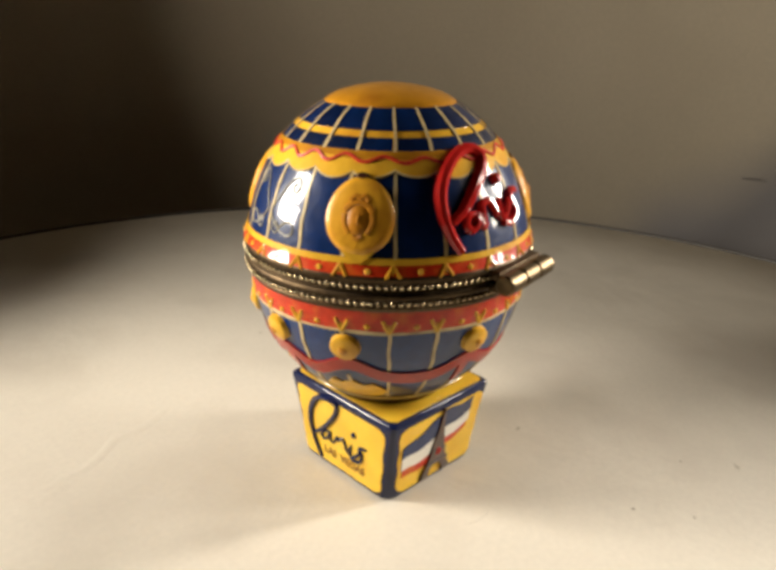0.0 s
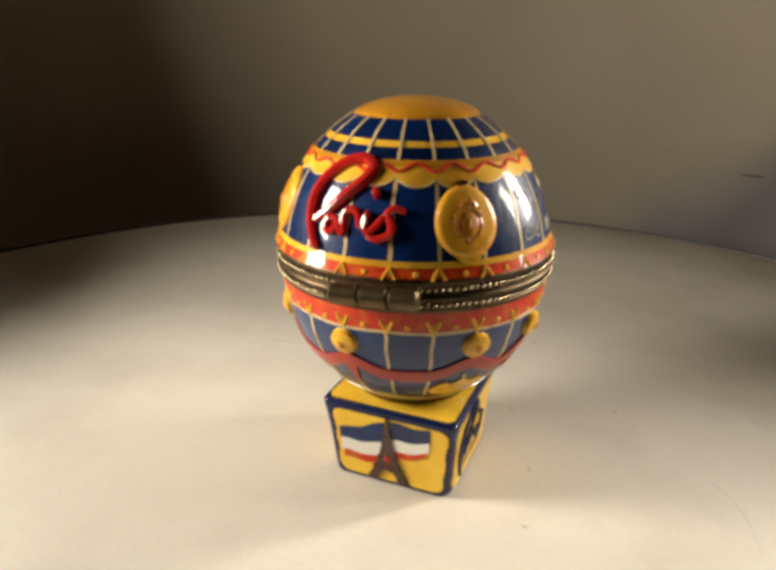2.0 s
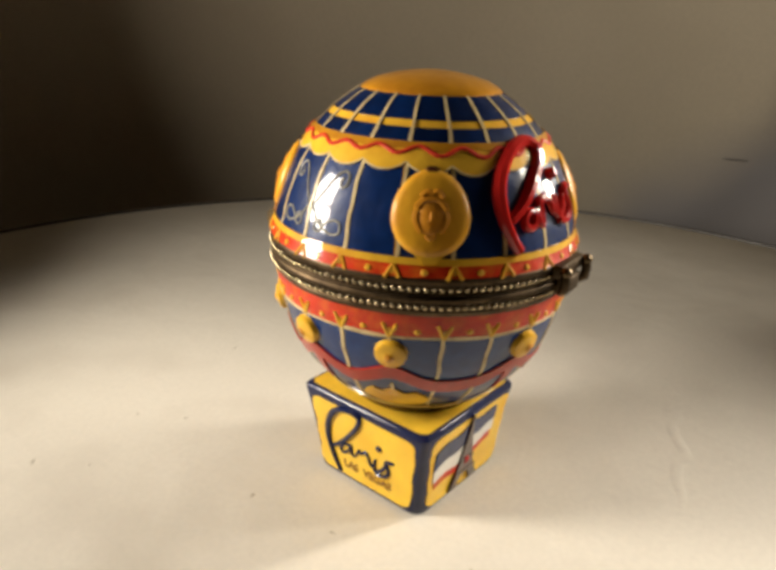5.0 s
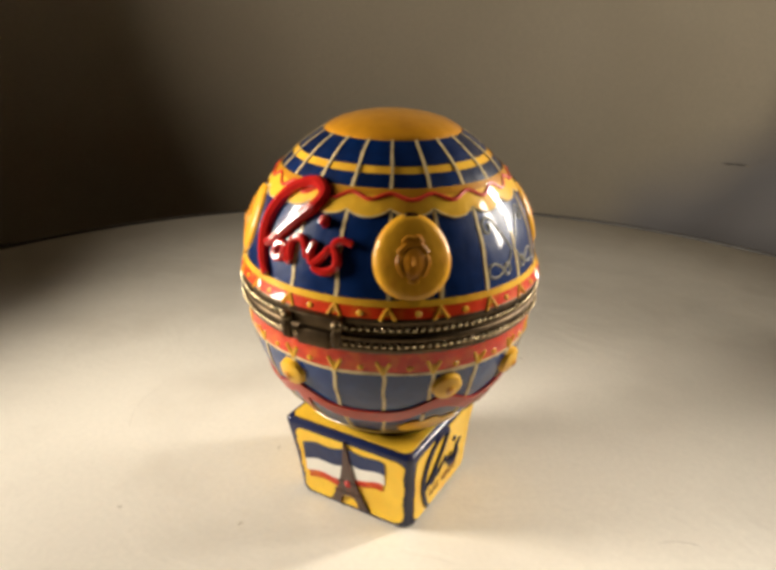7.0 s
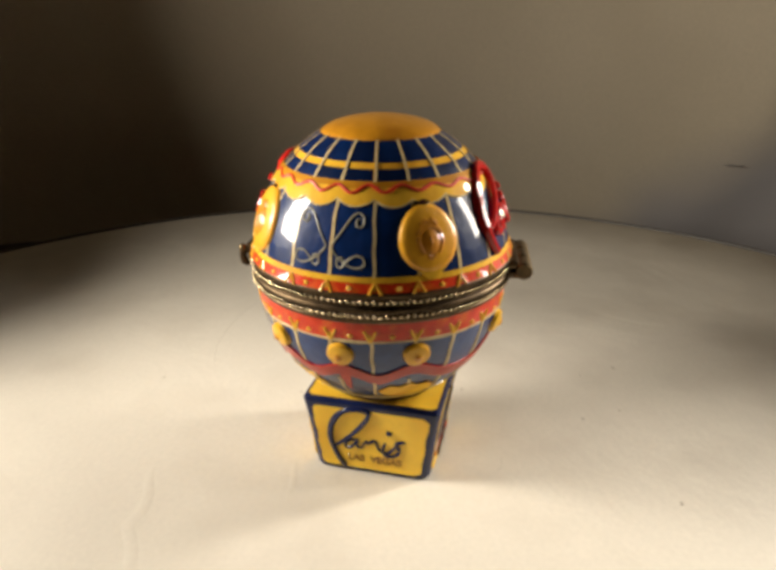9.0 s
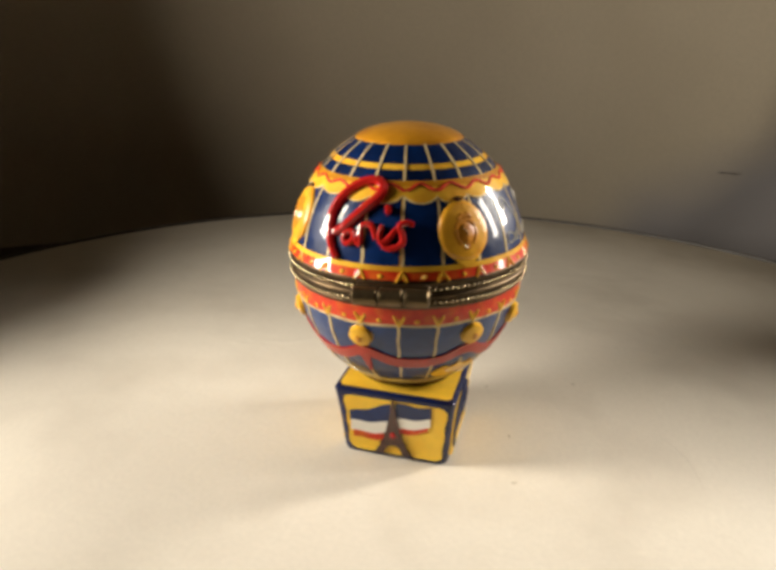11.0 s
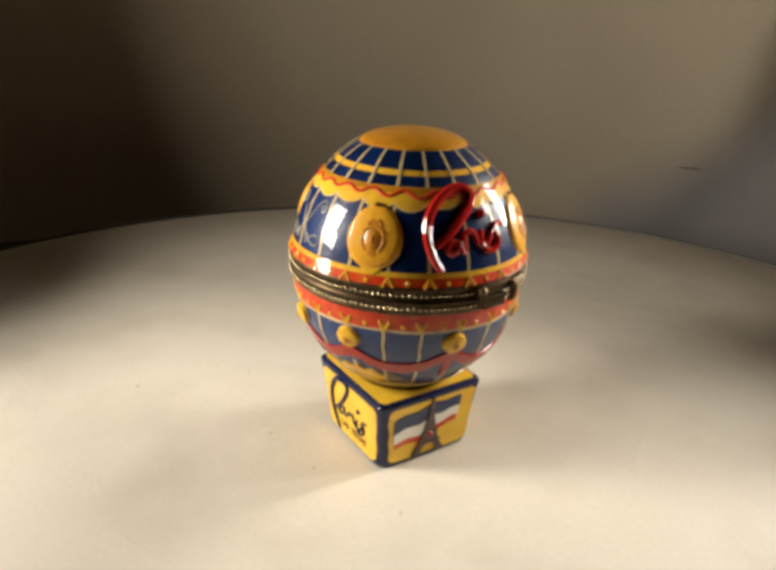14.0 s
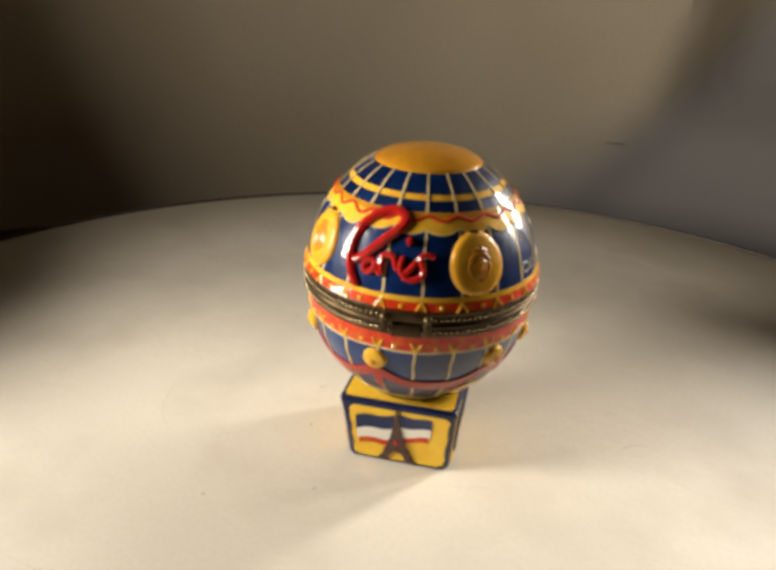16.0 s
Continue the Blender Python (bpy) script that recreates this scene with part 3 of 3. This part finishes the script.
# brass rim


def rim_band(up):
    """Upper half: a smooth roll over a channel for beads. Lower half: a smooth collar over its channel and a dark lip."""
    if up:
        pr = [(22.6, -0.4), (24.75, -0.4), (24.9, -0.25), (24.85, -0.05), (24.6, 0.08), (24.5, 0.2), (24.5, 0.95), (24.6, 1.1), (24.95, 1.25),
              (25.05, 1.6), (25.0, 2.0), (24.9, 2.25), (24.6, 2.4), (22.6, 2.5)]
    else:
        pr = [(22.6, -0.55), (24.75, -0.55), (24.95, -0.75), (25.0, -1.1), (24.85, -1.45), (24.55, -1.6), (24.4, -1.75), (24.4, -2.5), (24.5, -2.6),
              (24.65, -2.8), (24.55, -3.2), (24.3, -3.55), (24.0, -3.6), (22.6, -3.6)]
    return lathe(pr, 128)


def beads(z, r, n=142):
    bm = bmesh.new()
    for k in range(n):
        a = 2 * math.pi * k / n
        bmesh.ops.create_icosphere(bm, subdivisions=1, radius=0.44, matrix=Matrix.Translation((r * math.sin(a), -r * math.cos(a), z)))
    return bm


upper = part("upper_rim", rim_band(True), BRASS, trinket, "aged brass rim of the lid", LEAN)
tagged(part("beading", beads(0.55, 24.82), BRASS_BRIGHT, upper, "row of tiny brass beads"), kind="stuff")
lower = part("lower_rim", rim_band(False), BRASS, trinket, "aged brass rim of the bowl", LEAN)
tagged(part("beading", beads(-2.1, 24.72), BRASS_BRIGHT, lower, "row of tiny brass beads"), kind="stuff")

# hinge: two leaves and three knuckles
hinge_at = LEAN @ pose(0, 0, 0, 0, 0, 7.5)
hinge = part("hinge", block(-6.6, 6.6, -26.0, -24.0, 0.35, 1.75, 0.3), BRASS, trinket, "dark brass hinge with three knuckles", hinge_at)
part("leaf", block(-6.4, 6.4, -26.4, -24.0, -1.7, -0.2, 0.3), BRASS, hinge)
for x0, x1 in ((-6.9, -2.45), (-2.15, 2.15), (2.45, 6.9)):
    pr = [(0, x0), (1.4, x0), (1.65, x0 + 0.25), (1.65, x1 - 0.25), (1.4, x1), (0, x1)]
    k = lathe(pr, 20)
    bmesh.ops.rotate(k, verts=k.verts, cent=(0, 0, 0), matrix=Matrix.Rotation(radians(90), 3, "Y"))
    bmesh.ops.translate(k, verts=k.verts, vec=(0, -27.0, -0.1))
    me = bpy.data.meshes.new("knuckle")
    k.to_mesh(me)
    k.free()
    kb = bmesh.new()
    kb.from_mesh(me)
    bpy.data.meshes.remove(me)
    part("knuckle", kb, KNUCKLE, hinge)

# clasp: a dark boxed catch between two small worn barrels
clasp_at = LEAN @ pose(0, 0, 0, 0, 0, 185.5)
clasp = part("clasp", block(-4.3, 4.3, -26.2, -24.2, 0.25, 2.3, 0.4), BRASS, trinket, "dark brass clasp between two worn barrels", clasp_at)
part("catch", block(-2.7, 2.7, -26.5, -24.0, -2.7, 0.1, 0.45), BRASS, clasp)
for s in (-1, 1):
    part("barrel", tube([(s * 3.9, -26.2, 2.0), (s * 4.0, -26.6, 1.5), (s * 4.0, -26.8, 0.2), (s * 4.0, -26.6, -1.3), (s * 3.8, -25.9, -2.0)], 0.72, 12), BRASS, clasp)
    knob = bmesh.new()
    bmesh.ops.create_uvsphere(knob, u_segments=14, v_segments=8, radius=0.85, matrix=Matrix.Translation((s * 4.0, -26.7, 1.5)))
    part("knob", knob, KNUCKLE, clasp)

# bowl
bowl_wall = [(22.6, -1.2), (23.9, -1.2)]
for i in range(31):
    q = bowl_surf(0, -2.0 - 24.2 * i / 30, 0)
    bowl_wall.append((-q.y, q.z))
bowl = part("bowl", lathe(bowl_wall + [(9.4, -26.4), (9.3, -27.1), (0, -27.2)], 128), SKY, trinket, "rounded blue bowl under the brass rim", LEAN)
part("red_band", around(bowl_surf, lambda u: -7.0, lambda u: -3.2, 180, 0.14), RED, bowl, "red band under the brass rim")
part("gilt_ring", around(bowl_surf, lambda u: -7.4 + 0.1 * math.sin(radians(u * 9)), lambda u: -6.95 + 0.1 * math.sin(radians(u * 11)), 180, 0.22), GILT, bowl)
BT = -8.0
row("side_panel", bowl_surf, -15.5, -7.45, 8.3, SKY, bowl, start=BT + HALF, high=0.08)
lines("gilt_line", bowl_surf, -14.8, -7.3, 0.65, GILT, bowl, start=BT)
lines("gilt_line", bowl_surf, -25.2, -16.5, 0.7, GILT, bowl, start=BT)
fork(bowl_surf, -6.9, -1.25, "forked_stroke", bowl, BT)


BUTTONS = (-8.5, 46.5, 81.8, 118.5, 170.5, 232, 266, 299)


def garland(u):
    near = min(abs((u - m + 180) % 360 - 180) for m in BUTTONS)
    return -16.3 + 2.7 * math.exp(-(near / 11.5) ** 2) + 0.15 * math.sin(radians(u * 5))


part("garland", around(bowl_surf, lambda u: garland(u) - 1.25, lambda u: garland(u) + 1.15, 240, 0.4), GARLAND, bowl, "raised red swag garland")
part("garland_line", tube([bowl_surf(u, garland(u) - 1.25, 0.25) for u in range(0, 360, 2)], 0.14, 6, True), GILT, bowl)
for k, u in enumerate(BUTTONS):
    part("small_medallion", disc(bowl_surf, u, -10.1, 6.3, 2.35, [(0, 1.5), (0.3, 1.42), (0.6, 1.05), (0.7, 1.1), (0.88, 0.85), (1, -0.1)], 24), YELLOW, bowl, "small raised yellow medallion")
    part("boss", disc(bowl_surf, u, -10.1, 2.1, 0.9, [(0, 1.7), (0.6, 1.6), (1, 1.2)], 12, wobble=0.1), MATT, bowl)
    if k in (1, 3, 5, 7):
        part("swag_cloud", patch(bowl_surf, u - 17, u + 17, lambda x: -20.3 - 2.1 * max(0, 1 - ((x - u) / 17) ** 2) ** 0.5,
                                 lambda x: -20.3 + (2.1 + 0.45 * math.cos((x - u) * 0.6)) * max(0, 1 - ((x - u) / 17) ** 2) ** 0.5, 18, 5, 0.25, swap=True), YELLOW, bowl, "yellow painted drape near the foot")
    else:
        part("tassel", patch(bowl_surf, -19.6, -14.2, lambda v: u - 0.9 - 0.45 * (v + 19.6), lambda v: u + 0.9 + 0.45 * (v + 19.6), 6, 4, 0.3), GARLAND, bowl, "red tassel under the garland")
part("collar", around(bowl_surf, lambda u: -25.0, lambda u: -22.5 + 0.15 * math.sin(radians(u * 8)), 120, 0.3), OLDGOLD, bowl, "dull gold collar above the foot")
part("neck_line", lathe([(11.2, -24.7), (11.75, -25.0), (11.8, -25.6), (11.4, -26.3), (11.2, -26.75), (9.3, -26.9)], 72), BROWN, bowl, "dark line round the neck")

# square foot, its sides flaring out towards the top


def foot_half(z, wide):
    """Half the foot's depth at a height: the sides with the tower lean out further than those with the word."""
    t = max(0, min(1, z / FOOT_H))
    low, top = ((11.95, 14.1) if wide else (11.8, 13.25))
    return low + (top - low) * (0.75 * t + 0.25 * t ** 3)


def foot_ring(inset, corner, z, seg=7):
    hx, hy = foot_half(z, False) - inset, foot_half(z, True) - inset
    pts = []
    for q in range(4):
        cx, cy = ((1, -1), (1, 1), (-1, 1), (-1, -1))[q]
        for k in range(seg + 1):
            a = radians(-90 + 90 * q + 90 * k / seg)
            pts.append((cx * (hx - corner) + corner * math.cos(a), cy * (hy - corner) + corner * math.sin(a), z))
    return pts


def foot_body():
    bm = bmesh.new()
    levels = [(0.55, 2.3, 0.0), (0.15, 2.5, 0.2), (0, 2.5, 0.8)]
    levels += [(0, 2.5 - 1.3 * i / 16, 0.8 + 15.2 * i / 16) for i in range(1, 17)]
    levels += [(0.1, 1.2, 16.55), (0.5, 1.1, 16.95), (1.3, 0.9, 17.05)]
    rings = [[bm.verts.new(p) for p in foot_ring(*lv)] for lv in levels]
    n = len(rings[0])
    for a, b in zip(rings, rings[1:]):
        for k in range(n):
            bm.faces.new((a[k], a[(k + 1) % n], b[(k + 1) % n], b[k]))
    bm.faces.new(rings[0][::-1])
    bm.faces.new(rings[-1])
    return bm


foot = part("foot", foot_body(), NAVY, trinket, "square flared foot with dark blue edges")


def tower_side(u, v, h):
    """The side of the foot that looks along -y: u across, v up."""
    return Vector((u, -foot_half(v, True) - h, v))


def word_side(u, v, h):
    """The same for the sides that look along x, before they are turned into place."""
    return Vector((u, -foot_half(v, False) - h, v))


def dished(side):
    """A side whose glaze pools along the lower edge of its field."""
    def surf(u, v, h):
        out = 0.25 * math.exp(-(v - 1.25) / 0.4) if h > 0 else 0
        return side(u, v, h + out)
    return surf


def field_edge(v, wide, border, v0=1.25, v1=15.35, c=1.5):
    d = min(v - v0, v1 - v)
    return foot_half(v, wide) - border - (c - math.sqrt(max(0, c * c - (c - min(d, c)) ** 2)))


def lidded(x, y, h):
    return Vector((x, y, 17.05 + h))


part("top_panel", patch(lidded, -13.0, 13.0, lambda v: -12.15 + 0.8 * (abs(v) > 12.2), lambda v: 12.15 - 0.8 * (abs(v) > 12.2), 26, 12, 0.12, -0.05), BRIGHT, foot, "yellow top of the foot")
for q in range(4):
    odd = q % 2 == 1
    left = lambda v: -field_edge(v, odd, 1.75 if odd else 2.0) + 0.14 * math.sin(1.3 * v + q) + 0.07 * math.sin(3.7 * v + 2 * q)
    right = lambda v: field_edge(v, odd, 1.7 if odd else 1.25) + 0.14 * math.sin(1.1 * v + 2.1 * q) + 0.07 * math.sin(4.1 * v)
    part("side_field", patch(dished(word_side if odd else tower_side), 1.25, 15.35, left, right, 40, 24, 0.10, -0.15), BRIGHT, foot, "yellow painted field", pose(0, 0, 0, 0, 0, 90 * q))

TOWER = [(0, 15.9), (0.28, 14.2), (0.55, 12.2), (0.8, 10.8), (1.1, 9.4), (1.45, 7.6), (2.0, 5.6), (2.9, 3.4), (4.1, 1.3)]


def tower_half(v):
    for (a, v1), (b, v0) in zip(TOWER, TOWER[1:]):
        if v0 <= v <= v1:
            return b + (a - b) * (v - v0) / (v1 - v0) + 0.08
    return 0.1


def inner(v):
    return 0 if v > 3.7 else 1.9 * math.sqrt(max(0, 1 - ((v - 1.3) / 2.45) ** 2))


def tower():
    bm = patch(tower_side, 3.7, 15.9, lambda v: -tower_half(v), tower_half, 16, 4, 0.6, 0)
    for s in (-1, 1):
        patch(tower_side, 1.3, 3.75, lambda v: s * max(inner(v), 0.02), lambda v: s * tower_half(v), 8, 3, 0.6, 0, bm=bm)
    for v, w in ((6.6, 2.0), (4.1, 2.9)):
        patch(tower_side, v - 0.28, v + 0.28, lambda x: -w, lambda x: w, 2, 6, 0.72, 0, bm=bm)
    return bm


# each flag: its reach from the tower, then for the four edges of its stripes the height at the tower and at the tip
FLAGS = {(0, -1): (9.7, ((14.3, 10.9), (9.6, 8.6), (6.5, 5.9), (4.8, 4.2))),
         (0, 1): (8.3, ((14.8, 15.0), (10.7, 12.1), (8.0, 9.8), (6.5, 8.6))),
         (2, -1): (9.4, ((13.9, 12.6), (10.2, 8.9), (6.9, 6.3), (5.1, 4.9))),
         (2, 1): (7.8, ((14.4, 14.0), (11.0, 11.4), (8.1, 9.2), (6.7, 7.6)))}


def flag(side, s, stripe):
    """One stripe of a waving flag beside the tower."""
    reach, edges = FLAGS[(side, s)]

    def edge(n):
        near, tip = edges[n]
        return lambda u: near + (tip - near) * (abs(u) - 0.6) / (reach - 0.6) + 0.28 * math.sin(abs(u) * 0.85 + n * 0.35 + side)
    out = reach - (0.7 if stripe == 2 else 0.2 * stripe)
    u0, u1 = (0.6, out) if s > 0 else (-out, -0.6)
    return patch(tower_side, u0, u1, edge(stripe + 1), edge(stripe), 14, 4, 0.30 - 0.01 * stripe, 0, swap=True)


for q in (0, 2):
    m = pose(0, 0, 0, 0, 0, 90 * q)
    for s in (-1, 1):
        for k, (name, mat) in enumerate((("blue_stripe", BLUE), ("white_stripe", WHITE), ("red_stripe", RED))):
            part(name, flag(q, s, k), mat, foot, "", m)
    part("tower_relief", tower(), BROWN, foot, "dark brown raised lattice tower", m)
    part("tower_jewel", disc(tower_side, 0, 6.4, 0.9, 0.9, [(0, 0.95), (0.6, 0.88), (1, 0.5)], 12), CRIMSON, foot, "", m)


def foot_script():
    """The word Paris: a broad stem, a loop up to the rim and back, and small joined letters."""
    bm = bmesh.new()
    for pts, r in (([(-5.3, 1.3), (-6.5, 3.2), (-7.6, 5.6), (-8.2, 8.0), (-7.9, 10.8), (-6.7, 13.2), (-5.0, 14.9), (-2.6, 15.6), (-0.4, 15.3), (-0.3, 14.2), (-1.2, 12.4), (-3.4, 9.6), (-5.6, 7.4), (-7.3, 6.1)], 0.52),
                   ([(-5.9, 1.3), (-7.1, 3.6), (-8.1, 6.2), (-8.6, 8.4), (-8.3, 11.0), (-7.1, 13.5), (-5.4, 15.0)], 0.36),
                   ([(-3.0, 8.1), (-4.3, 7.8), (-5.2, 6.6), (-4.6, 5.9), (-3.4, 6.8), (-2.7, 8.2), (-2.7, 6.6), (-1.8, 6.2)], 0.30),
                   ([(-1.8, 6.2), (-0.9, 7.9), (-0.3, 7.6), (0.5, 8.3), (1.2, 8.1), (1.7, 6.6), (2.3, 5.9)], 0.30),
                   ([(3.1, 8.2), (2.6, 6.4), (3.2, 5.6), (4.4, 6.5), (5.5, 8.1)], 0.34),
                   ([(7.2, 9.1), (6.2, 8.9), (5.3, 8.4), (5.9, 7.3), (5.6, 6.0), (4.6, 5.2), (2.7, 5.1)], 0.36)):
        stroke(word_side, pts, r, 0.2, bm=bm, taper=0.3)
    disc(word_side, 3.9, 10.7, 0.75, 0.7, [(0, 0.55), (0.6, 0.5), (1, 0)], 12, bm=bm)
    return bm


def small_words(text, width, u, v):
    """Small printed capitals laid on the foot's side."""
    cu = bpy.data.curves.new("words", "FONT")
    cu.body, cu.size, cu.align_x, cu.align_y = text, 2.3, "CENTER", "CENTER"
    cu.extrude, cu.offset = 0.08, 0.05
    tmp = new("words", cu)
    me = bpy.data.meshes.new_from_object(tmp.evaluated_get(bpy.context.evaluated_depsgraph_get()))
    bpy.data.objects.remove(tmp)
    bm = bmesh.new()
    bm.from_mesh(me)
    bpy.data.meshes.remove(me)
    xs = [w.co.x for w in bm.verts]
    k = width / (max(xs) - min(xs))
    for w in bm.verts:
        p = word_side(u + w.co.x * k, v + w.co.y * 0.95, 0.14 + w.co.z)
        w.co = p
    return bm


for q in (1, 3):
    m = pose(0, 0, 0, 0, 0, 90 * q)
    part("painted_lettering", foot_script(), NAVY, foot, "dark blue handwritten word Paris", m)
    part("small_lettering", small_words("LAS  VEGAS", 11.0, 0.8, 3.6), OCHRE, foot, "small brown capitals", m, smooth=False)

# ---------------------------------------------------------------- what moves
OFFSET = (-0.0022, 0.0032)


def motions():
    walk(turntable, [(t, pose(0, 0, 0, 0, 0, a)) for t, a in TURN])
    walk(trinket, [(t, pose(0, 0, 0, 0, 0, a) @ Matrix.Translation((*OFFSET, 0))) for t, a in TURN])


motions()
